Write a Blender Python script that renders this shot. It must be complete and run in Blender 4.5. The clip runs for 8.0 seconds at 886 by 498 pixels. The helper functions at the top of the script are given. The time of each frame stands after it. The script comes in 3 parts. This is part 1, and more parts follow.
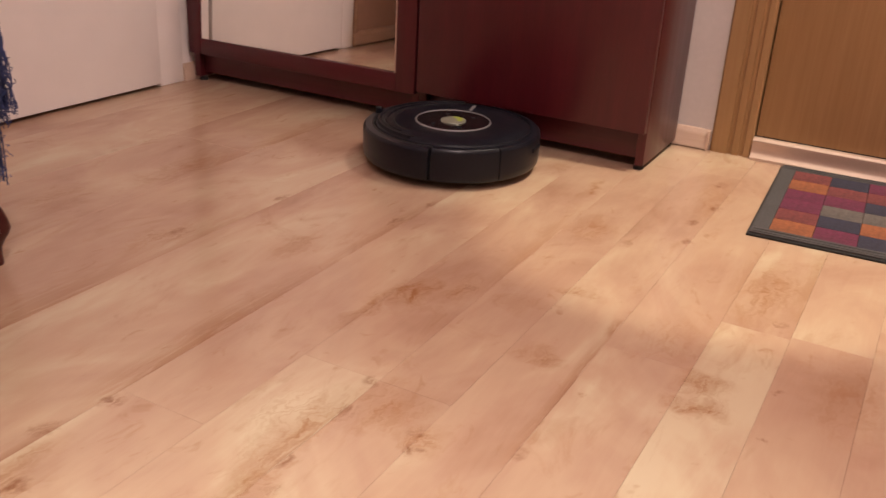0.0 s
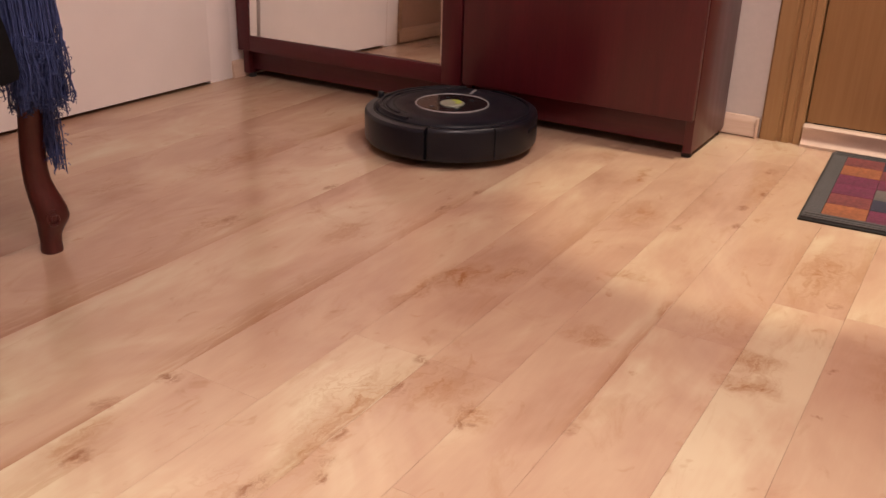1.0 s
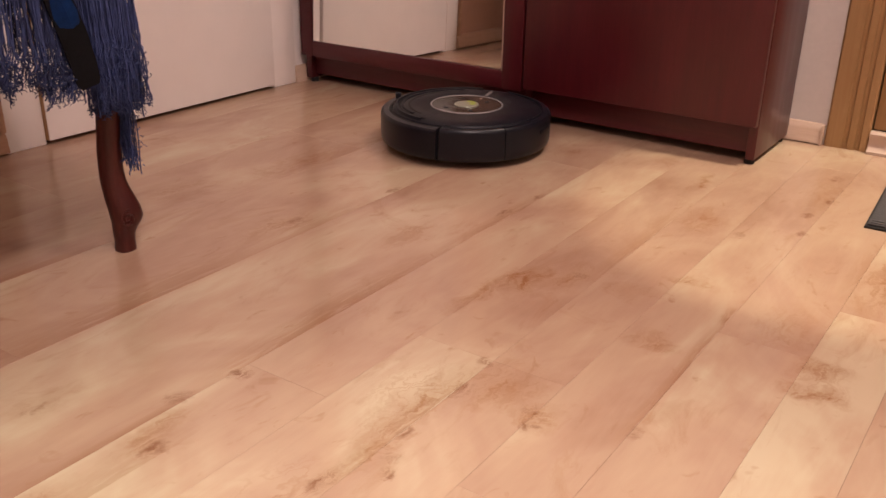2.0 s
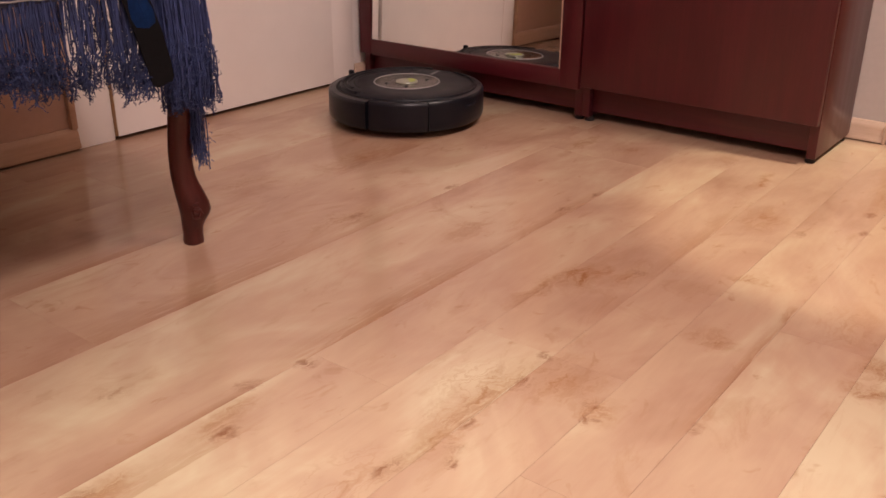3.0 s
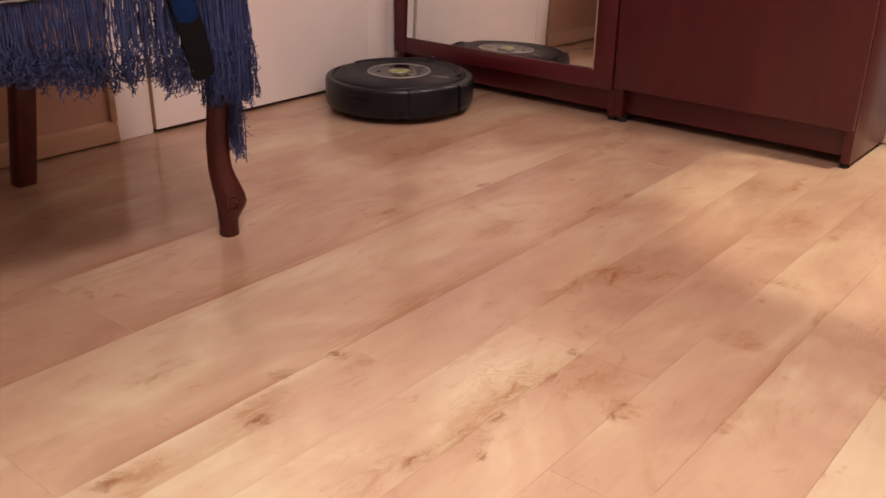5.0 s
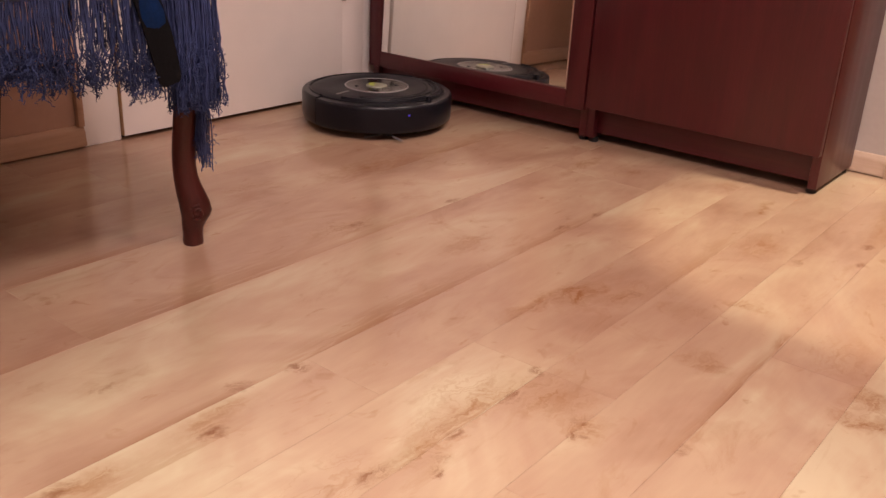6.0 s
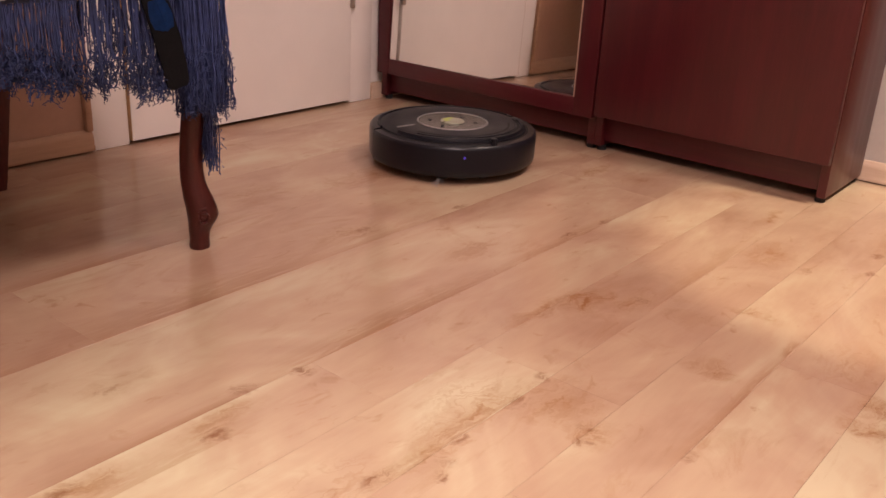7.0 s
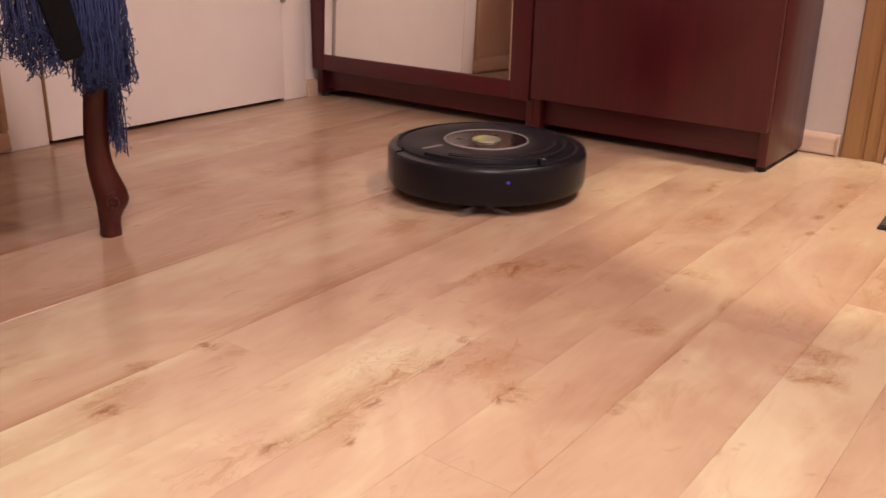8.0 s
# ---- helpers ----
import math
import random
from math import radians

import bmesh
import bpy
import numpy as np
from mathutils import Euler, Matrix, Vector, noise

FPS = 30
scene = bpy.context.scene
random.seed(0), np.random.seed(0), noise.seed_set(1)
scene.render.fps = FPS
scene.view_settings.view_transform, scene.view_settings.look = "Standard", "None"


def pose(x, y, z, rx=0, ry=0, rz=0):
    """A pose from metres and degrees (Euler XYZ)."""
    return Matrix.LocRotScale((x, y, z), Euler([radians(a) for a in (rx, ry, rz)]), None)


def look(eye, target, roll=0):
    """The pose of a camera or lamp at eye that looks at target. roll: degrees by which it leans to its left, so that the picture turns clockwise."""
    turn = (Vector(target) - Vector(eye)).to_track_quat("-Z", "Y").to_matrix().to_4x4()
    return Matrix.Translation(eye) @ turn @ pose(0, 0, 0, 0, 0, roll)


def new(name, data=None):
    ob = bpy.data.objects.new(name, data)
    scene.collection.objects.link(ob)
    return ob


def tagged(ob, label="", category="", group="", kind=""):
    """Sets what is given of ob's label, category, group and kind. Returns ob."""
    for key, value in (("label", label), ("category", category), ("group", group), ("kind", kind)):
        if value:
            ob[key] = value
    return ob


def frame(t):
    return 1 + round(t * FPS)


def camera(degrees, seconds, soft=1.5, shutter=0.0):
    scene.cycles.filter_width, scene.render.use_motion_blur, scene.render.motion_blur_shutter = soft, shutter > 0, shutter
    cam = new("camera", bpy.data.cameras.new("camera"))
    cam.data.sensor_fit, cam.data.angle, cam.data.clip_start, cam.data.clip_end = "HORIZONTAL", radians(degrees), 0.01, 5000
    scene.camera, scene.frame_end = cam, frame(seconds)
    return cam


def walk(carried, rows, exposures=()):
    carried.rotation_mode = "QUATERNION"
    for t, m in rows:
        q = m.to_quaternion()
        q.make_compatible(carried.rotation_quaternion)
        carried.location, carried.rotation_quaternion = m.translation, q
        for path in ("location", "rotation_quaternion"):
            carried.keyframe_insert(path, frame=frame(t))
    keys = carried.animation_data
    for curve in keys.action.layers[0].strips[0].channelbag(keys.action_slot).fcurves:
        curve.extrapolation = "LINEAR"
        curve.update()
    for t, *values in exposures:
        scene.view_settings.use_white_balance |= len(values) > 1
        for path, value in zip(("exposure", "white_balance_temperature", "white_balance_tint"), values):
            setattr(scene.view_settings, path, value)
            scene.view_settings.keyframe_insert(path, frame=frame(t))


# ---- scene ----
cam = camera(51.36, 8.0, soft=1.5, shutter=0.3)
PATH = [
    (0, (0.0185, -0.0050, 0.5672), (-0.8347, 1.6147, -0.2381), 3.11),
    (0.5, (0.0142, -0.0282, 0.5463), (-0.9131, 1.5584, -0.2427), 2.30),
    (1, (0.0228, -0.0243, 0.5440), (-0.9142, 1.5510, -0.2563), 1.55),
    (1.5, (0.0186, -0.0298, 0.5444), (-0.9928, 1.5000, -0.2534), 0.50),
    (1.7, (0.0177, -0.0356, 0.5450), (-0.9986, 1.4918, -0.2512), 0.85),
    (2.8, (0.0128, -0.0659, 0.5529), (-1.0886, 1.4044, -0.2378), 0.35),
    (3, (0.0146, -0.0698, 0.5519), (-1.1018, 1.3849, -0.2464), 0.27),
    (3.5, (0.0139, -0.0785, 0.5514), (-1.1385, 1.3456, -0.2509), 0.29),
    (4, (0.0104, -0.0847, 0.5475), (-1.1443, 1.3343, -0.2607), 1.29),
    (4.5, (0.0081, -0.0893, 0.5504), (-1.1602, 1.3178, -0.2592), 1.34),
    (5, (0.0190, -0.0845, 0.5518), (-1.1445, 1.3329, -0.2465), 0.70),
    (5.2, (0.0251, -0.0781, 0.5494), (-1.1019, 1.3712, -0.2439), 1.65),
    (6.3, (0.0232, -0.0716, 0.5473), (-1.1148, 1.3878, -0.2112), 3.16),
    (6.5, (0.0206, -0.0738, 0.5476), (-1.1213, 1.3848, -0.2064), 3.34),
    (7, (0.0251, -0.0699, 0.5390), (-1.1233, 1.3887, -0.2051), 3.01),
    (7.5, (0.0415, -0.0390, 0.5054), (-1.0002, 1.5066, -0.2199), 4.16),
    (8, (0.0622, -0.0050, 0.4498), (-1.0512, 1.5065, -0.2397), 1.09),
]
EXPOSURES = [(0, -0.50), (1.5, -0.48), (3.5, -0.45), (5, -0.45), (6.5, -0.40), (7.5, -0.38), (8, -0.36)]
walk(cam, [(t, look(eye, target, roll)) for t, eye, target, roll in PATH], EXPOSURES)

# ---- world and lights ----
world = bpy.data.worlds.new("world")
scene.world = world
world.use_nodes = True
world.node_tree.nodes["Background"].inputs[0].default_value = (1.0, 0.8, 0.65, 1)
world.node_tree.nodes["Background"].inputs[1].default_value = 0.02
WARM = (1.0, 0.775, 0.762)


def point_lamp(name, place, power, size):
    lamp = bpy.data.lights.new(name, "POINT")
    lamp.energy, lamp.color, lamp.shadow_soft_size = power, WARM, size
    ob = new(name, lamp)
    ob.location = place
    return ob


def ceiling_spot(name, eye, target, degrees, blend, power, color, size=0.04):
    lamp = bpy.data.lights.new(name, "SPOT")
    lamp.spot_size, lamp.spot_blend, lamp.energy, lamp.color = radians(degrees), blend, power, color
    lamp.shadow_soft_size = size
    ob = new(name, lamp)
    ob.matrix_world = look(eye, target)
    return ob


point_lamp("room_light", (0.15, 0.12, 2.15), 60, 0.08)
# added fill, no fixture: lifts the white door and the cabinet fronts
point_lamp("rear_light", (0.50, -0.15, 2.35), 46, 0.08)
ceiling_spot("ceiling_spot_hall", (0.30, 1.72, 2.44), (-0.22, 1.51, 0), 21, 0.25, 260, (1.0, 0.92, 0.66))
ceiling_spot("ceiling_spot_door", (0.32, 1.74, 2.44), (-0.22, 1.65, 0), 66, 0.8, 160, (1.0, 0.80, 0.70), 0.10)
ceiling_spot("ceiling_spot_room", (0.0, 0.05, 2.44), (-0.18, 0.17, 0), 36, 0.8, 275, (1.0, 1.0, 0.88))


# ---- materials ----
def material(name, rough=0.5, metal=0.0):
    m = bpy.data.materials.new(name)
    m.use_nodes = True
    nt = m.node_tree
    b = nt.nodes["Principled BSDF"]
    b.inputs["Roughness"].default_value = rough
    b.inputs["Metallic"].default_value = metal
    return m, nt, b


def node(nt, kind, **inputs):
    n = nt.nodes.new(kind)
    for k, v in inputs.items():
        key = int(k[1:]) if k[0] == "i" and k[1:].isdigit() else k.replace("_", " ")
        if isinstance(v, bpy.types.NodeSocket):
            nt.links.new(v, n.inputs[key])
        else:
            n.inputs[key].default_value = v
    return n


def math_node(nt, op, a, b=0.0, clamp=False):
    n = node(nt, "ShaderNodeMath", i0=a, i1=b)
    n.operation, n.use_clamp = op, clamp
    return n.outputs[0]


def mix(nt, fac, a, b, mode="MIX"):
    n = nt.nodes.new("ShaderNodeMix")
    n.data_type, n.blend_type = "RGBA", mode
    for sock, v in ((n.inputs[0], fac), (n.inputs[6], a), (n.inputs[7], b)):
        if isinstance(v, bpy.types.NodeSocket):
            nt.links.new(v, sock)
        else:
            sock.default_value = v if not isinstance(v, tuple) or len(v) == 4 else (*v, 1)
    return n.outputs[2]


def ramp(nt, fac, *stops):
    n = nt.nodes.new("ShaderNodeValToRGB")
    el = n.color_ramp.elements
    while len(el) < len(stops):
        el.new(0.5)
    for e, (p, c) in zip(el, stops):
        e.position, e.color = p, (*c, 1) if len(c) == 3 else c
    nt.links.new(fac, n.inputs[0])
    return n.outputs[0]


def place(nt, scale, turn=(0, 0, 0), move=(0, 0, 0), own=True):
    """Coordinates in metres, stretched: of the thing itself, or of the place."""
    if own:
        src = nt.nodes.new("ShaderNodeTexCoord").outputs["Object"]
    else:
        src = nt.nodes.new("ShaderNodeNewGeometry").outputs["Position"]
    n = node(nt, "ShaderNodeMapping", Vector=src, Scale=scale, Rotation=turn, Location=move)
    return n.outputs[0]


def noise_tex(nt, vec, scale, detail=4.0, rough=0.55, distort=0.0):
    return node(nt, "ShaderNodeTexNoise", Vector=vec, Scale=scale, Detail=detail, Roughness=rough, Distortion=distort).outputs[0]


def bump(nt, b, height, strength=0.2, dist=0.002):
    n = node(nt, "ShaderNodeBump", Strength=strength, Distance=dist, Height=height)
    nt.links.new(n.outputs[0], b.inputs["Normal"])


def plain(name, color, rough=0.5, metal=0.0, grain=60.0, vary=0.12, relief=0.08, gloss=0.5):
    """A surface with fine grain and larger blotches."""
    m, nt, b = material(name, rough, metal)
    v = place(nt, (1, 1, 1))
    fine = noise_tex(nt, v, grain, 5)
    big = noise_tex(nt, v, grain / 15, 3)
    f = math_node(nt, "ADD", math_node(nt, "MULTIPLY", fine, 0.5), math_node(nt, "MULTIPLY", big, 0.5))
    dark = tuple(c * (1 - vary) for c in color)
    light = tuple(min(1, c * (1 + vary)) for c in color)
    nt.links.new(ramp(nt, f, (0.3, dark), (0.7, light)), b.inputs["Base Color"])
    r = math_node(nt, "ADD", math_node(nt, "MULTIPLY", big, 0.16), rough - 0.08)
    nt.links.new(r, b.inputs["Roughness"])
    b.inputs["Specular IOR Level"].default_value = gloss
    bump(nt, b, fine, relief, 0.001)
    return m


def veneer(name, dark, mid, light, stretch, rough, fine=220.0, relief=0.06, own=True, gloss=0.38):
    """Wood with its grain along the axis of least stretch."""
    m, nt, b = material(name, rough)
    v = place(nt, stretch, own=own)
    grain = noise_tex(nt, v, fine, 6, 0.65, 0.3)
    broad = noise_tex(nt, v, fine / 9, 4, 0.5, 1.2)
    f = math_node(nt, "ADD", math_node(nt, "MULTIPLY", grain, 0.45), math_node(nt, "MULTIPLY", broad, 0.55))
    nt.links.new(ramp(nt, f, (0.3, dark), (0.5, mid), (0.7, light)), b.inputs["Base Color"])
    nt.links.new(math_node(nt, "ADD", math_node(nt, "MULTIPLY", broad, 0.15), rough - 0.07), b.inputs["Roughness"])
    b.inputs["Specular IOR Level"].default_value = gloss
    bump(nt, b, grain, relief, 0.0006)
    return m


# small dark eyes of the knots: x, y, half width, half length, strength
EYES = [
    (-0.678, 0.572, 0.011, 0.012, 0.9), (-0.695, 0.497, 0.010, 0.012, 0.7), (-0.643, 0.424, 0.010, 0.012, 0.8), (-0.672, 0.268, 0.010, 0.018, 0.7),
    (-0.798, 0.396, 0.007, 0.012, 0.55), (-0.456, 0.695, 0.009, 0.016, 0.9), (-0.459, 0.590, 0.006, 0.012, 0.7), (-0.444, 0.546, 0.008, 0.012, 0.8),
    (-0.431, 0.526, 0.008, 0.008, 0.9), (-0.474, 0.482, 0.008, 0.022, 0.8), (-0.466, 0.757, 0.008, 0.009, 0.8), (-0.362, 0.676, 0.008, 0.008, 0.9),
    (-0.377, 0.699, 0.009, 0.007, 0.7), (-0.488, 1.041, 0.008, 0.010, 0.95), (-0.059, 1.002, 0.006, 0.006, 0.85), (-0.090, 1.180, 0.008, 0.008, 0.7)]
FAR_EYES = [
    (-0.949, 0.957, 0.010, 0.014, 0.5), (-0.914, 1.165, 0.006, 0.016, 0.6), (-0.701, 1.187, 0.006, 0.020, 0.7), (-0.692, 1.286, 0.006, 0.014, 0.6),
    (-0.353, 1.327, 0.008, 0.012, 0.55), (-0.288, 1.479, 0.006, 0.012, 0.7), (-0.271, 1.572, 0.006, 0.012, 0.6), (-0.296, 1.706, 0.009, 0.018, 0.6),
    (-0.275, 1.393, 0.005, 0.010, 0.7), (-0.265, 0.728, 0.007, 0.009, 0.6), (-0.058, 0.890, 0.004, 0.004, 0.6)]
# brown clouds round the knots and across the boards: x, y, half width, half length, strength
STAINS = [
    (-0.545, 0.975, 0.030, 0.055, 0.95), (-0.572, 0.900, 0.014, 0.060, 0.60), (-0.495, 1.030, 0.028, 0.050, 0.60), (-0.406, 1.037, 0.036, 0.022, 0.50),
    (-0.350, 1.118, 0.034, 0.016, 0.60), (-0.330, 0.922, 0.034, 0.030, 0.60), (-0.138, 0.978, 0.034, 0.028, 0.65), (-0.130, 0.915, 0.036, 0.024, 0.70),
    (-0.425, 0.725, 0.050, 0.050, 0.55), (-0.480, 0.640, 0.028, 0.100, 0.55), (-0.120, 1.270, 0.036, 0.120, 0.60), (-0.205, 1.060, 0.040, 0.070, 0.35),
    (0.015, 1.030, 0.045, 0.110, 0.45), (-0.800, 0.415, 0.022, 0.045, 0.40), (-0.960, 0.930, 0.036, 0.080, 0.45), (-0.770, 1.020, 0.034, 0.060, 0.35)]
FAR_STAINS = [
    (-1.215, 0.950, 0.050, 0.070, 0.40), (-0.760, 1.556, 0.040, 0.040, 0.40), (-0.420, 1.350, 0.034, 0.060, 0.50), (-1.145, 1.200, 0.040, 0.130, 0.45),
    (-0.860, 1.540, 0.014, 0.070, 0.60), (-0.492, 1.530, 0.012, 0.060, 0.65), (-0.290, 1.600, 0.030, 0.130, 0.35), (-0.360, 0.690, 0.026, 0.030, 0.55),
    (-0.460, 0.545, 0.022, 0.045, 0.55), (-0.665, 0.285, 0.020, 0.050, 0.50), (-0.665, 0.440, 0.018, 0.060, 0.45), (-0.850, 0.352, 0.012, 0.012, 0.45)]
# places where the grain runs in rings: x, y, half width, half length, strength
RINGS = [
    (-0.545, 0.978, 0.026, 0.040, 1.0), (-0.503, 0.662, 0.036, 0.050, 0.75), (-0.497, 0.435, 0.036, 0.060, 0.7), (-0.135, 0.945, 0.034, 0.035, 0.6),
    (-0.644, 0.426, 0.020, 0.022, 0.7), (-0.470, 0.600, 0.016, 0.040, 0.7), (-0.365, 0.690, 0.020, 0.026, 0.7), (-0.325, 0.915, 0.030, 0.026, 0.7)]
# darker bands along one side of a joint: x of the joint, middle y, half length, width, strength
STREAKS = [
    (-0.686, 0.760, 0.25, 0.040, 0.85), (-0.686, 1.120, 0.22, 0.022, 0.60), (-0.906, 0.640, 0.26, 0.060, 0.70), (-0.906, 0.300, 0.18, 0.050, 0.30),
    (-0.906, 0.960, 0.16, 0.040, 0.45), (-0.270, 0.870, 0.20, 0.013, 0.68), (-0.270, 1.040, 0.035, 0.014, 0.90), (-0.461, 0.600, 0.16, 0.030, 0.60),
    (-0.461, 1.180, 0.18, 0.022, 0.50), (-0.686, 0.420, 0.12, 0.010, 0.60), (-0.567, 0.900, 0.08, 0.012, 0.50), (-1.112, 1.420, 0.24, 0.035, 0.60),
    (-1.112, 0.560, 0.16, 0.022, 0.65), (-0.630, 0.340, 0.14, 0.040, 0.45), (-0.160, 1.300, 0.15, 0.020, 0.40), (-0.070, 1.320, 0.16, 0.024, 0.60)]


def floor_wood():
    m, nt, b = material("laminate_maple", 0.2)
    pos = nt.nodes.new("ShaderNodeNewGeometry").outputs["Position"]
    info = nt.nodes.new("ShaderNodeObjectInfo")
    rnd, tone = info.outputs["Random"], node(nt, "ShaderNodeSeparateXYZ", Vector=info.outputs["Color"]).outputs[0]
    shift = node(nt, "ShaderNodeCombineXYZ", X=0.0, Y=math_node(nt, "MULTIPLY", rnd, 37.0), Z=math_node(nt, "MULTIPLY", rnd, 11.0)).outputs[0]
    moved = node(nt, "ShaderNodeVectorMath", i0=pos, i1=shift).outputs[0]

    def stretched(vec, x, y):
        return node(nt, "ShaderNodeMapping", Vector=vec, Scale=(x, y, 1.0)).outputs[0]

    def warped(scale, x, y):
        n = node(nt, "ShaderNodeTexNoise", Vector=pos, Scale=scale, Detail=4.0, Roughness=0.62).outputs[1]
        c = node(nt, "ShaderNodeVectorMath", i0=n, i1=(0.5, 0.5, 0.5))
        c.operation = "SUBTRACT"
        k = node(nt, "ShaderNodeVectorMath", i0=c.outputs[0], i1=(x, y, 0.0))
        k.operation = "MULTIPLY"
        return node(nt, "ShaderNodeVectorMath", i0=pos, i1=k.outputs[0]).outputs[0]

    def spots(vec, rows, reach):
        """The strongest of soft ovals."""
        best = None
        for x, y, rx, ry, k in rows:
            q = node(nt, "ShaderNodeMapping", Vector=vec, Location=(-x / rx, -y / ry, 0), Scale=(1 / rx, 1 / ry, 0))
            d = node(nt, "ShaderNodeVectorMath", i0=q.outputs[0])
            d.operation = "LENGTH"
            g = math_node(nt, "MULTIPLY", math_node(nt, "SUBTRACT", reach, d.outputs["Value"], True), k, True)
            best = g if best is None else math_node(nt, "MAXIMUM", best, g)
        return best

    # the board's own tone, clouds and grain
    fine = noise_tex(nt, stretched(moved, 1.0, 0.10), 280.0, 5, 0.6, 0.2)
    broad = noise_tex(nt, stretched(moved, 1.0, 0.14), 24.0, 4, 0.55, 1.4)
    cloud = noise_tex(nt, stretched(moved, 1.0, 0.5), 6.5, 4, 0.55, 0.8)
    f = math_node(nt, "ADD", math_node(nt, "MULTIPLY", fine, 0.05), math_node(nt, "ADD", math_node(nt, "MULTIPLY", broad, 0.12), math_node(nt, "MULTIPLY", cloud, 0.61)))
    f = math_node(nt, "ADD", f, math_node(nt, "MULTIPLY", tone, 0.20))
    col = ramp(nt, f, (0.33, (0.325, 0.191, 0.126)), (0.44, (0.392, 0.249, 0.171)), (0.54, (0.443, 0.305, 0.206)), (0.65, (0.505, 0.405, 0.275)))
    # faint darker figure all over
    figure = noise_tex(nt, stretched(moved, 1.0, 0.42), 11.0, 6, 0.68, 1.6)
    s = math_node(nt, "MULTIPLY", math_node(nt, "SUBTRACT", figure, 0.565), 6.0, True)
    col = mix(nt, math_node(nt, "MULTIPLY", s, 0.42), col, (0.30, 0.155, 0.080))
    # small scattered smudges
    freckle = noise_tex(nt, stretched(moved, 1.0, 0.48), 34.0, 3, 0.6, 0.7)
    s = math_node(nt, "MULTIPLY", math_node(nt, "SUBTRACT", freckle, 0.635), 9.0, True)
    col = mix(nt, math_node(nt, "MULTIPLY", s, 0.40), col, (0.27, 0.130, 0.058))
    # brown clouds, broken up along the grain
    loose, tight = warped(18.0, 0.06, 0.09), warped(52.0, 0.030, 0.040)
    wisps = noise_tex(nt, stretched(loose, 1.0, 0.28), 62.0, 5, 0.66, 1.2)
    st = math_node(nt, "MAXIMUM", spots(loose, STAINS, 1.25), spots(loose, FAR_STAINS, 1.25))
    st = math_node(nt, "MULTIPLY", st, math_node(nt, "ADD", math_node(nt, "MULTIPLY", math_node(nt, "SUBTRACT", wisps, 0.44), 5.0, True), 0.42), True)
    col = mix(nt, math_node(nt, "MULTIPLY", st, 0.92), col, (0.265, 0.122, 0.050))
    # ringed grain: contour lines of a slow noise
    slow = noise_tex(nt, stretched(loose, 1.0, 0.45), 17.0, 2, 0.45, 0.6)
    lines = math_node(nt, "SINE", math_node(nt, "MULTIPLY", slow, 95.0))
    lines = math_node(nt, "MULTIPLY", math_node(nt, "SUBTRACT", lines, 0.1), 1.0, True)
    rg = math_node(nt, "MULTIPLY", spots(loose, RINGS, 1.3), lines, True)
    col = mix(nt, math_node(nt, "MULTIPLY", rg, 0.45), col, (0.26, 0.115, 0.045))
    # bands beside the joints
    slight = node(nt, "ShaderNodeVectorMath", i0=pos, i1=node(nt, "ShaderNodeCombineXYZ", X=math_node(nt, "MULTIPLY", math_node(nt, "SUBTRACT", broad, 0.5), 0.012), Y=0.0, Z=0.0).outputs[0]).outputs[0]
    band = None
    for x, y, l, w, k in STREAKS:
        q = node(nt, "ShaderNodeMapping", Vector=slight, Location=(x / w, -y / l, 0), Scale=(-1 / w, 1 / l, 0))
        uv = node(nt, "ShaderNodeSeparateXYZ", Vector=q.outputs[0])
        u, v = uv.outputs[0], uv.outputs[1]
        side = math_node(nt, "MULTIPLY", math_node(nt, "GREATER_THAN", u, 0.0), math_node(nt, "POWER", math_node(nt, "SUBTRACT", 1.0, u, True), 0.7))
        along = math_node(nt, "SUBTRACT", 1.0, math_node(nt, "MULTIPLY", v, v), True)
        g = math_node(nt, "MULTIPLY", math_node(nt, "MULTIPLY", side, along), k, True)
        band = g if band is None else math_node(nt, "MAXIMUM", band, g)
    strands = noise_tex(nt, stretched(slight, 1.0, 0.10), 110.0, 5, 0.7, 0.8)
    band = math_node(nt, "MULTIPLY", band, math_node(nt, "MULTIPLY", math_node(nt, "SUBTRACT", strands, 0.28), 4.2, True), True)
    col = mix(nt, math_node(nt, "MULTIPLY", band, 0.80), col, (0.25, 0.110, 0.043))
    # dark eyes
    eye = math_node(nt, "MAXIMUM", spots(tight, EYES, 1.5), spots(tight, FAR_EYES, 1.5))
    eye = math_node(nt, "MULTIPLY", eye, math_node(nt, "MULTIPLY", math_node(nt, "SUBTRACT", wisps, 0.36), 4.0, True), True)
    col = mix(nt, math_node(nt, "MULTIPLY", eye, 0.9), col, (0.17, 0.062, 0.024))
    nt.links.new(col, b.inputs["Base Color"])
    nt.links.new(math_node(nt, "ADD", math_node(nt, "MULTIPLY", broad, 0.08), 0.12), b.inputs["Roughness"])
    b.inputs["Specular IOR Level"].default_value = 0.5
    bump(nt, b, fine, 0.03, 0.0004)
    return m


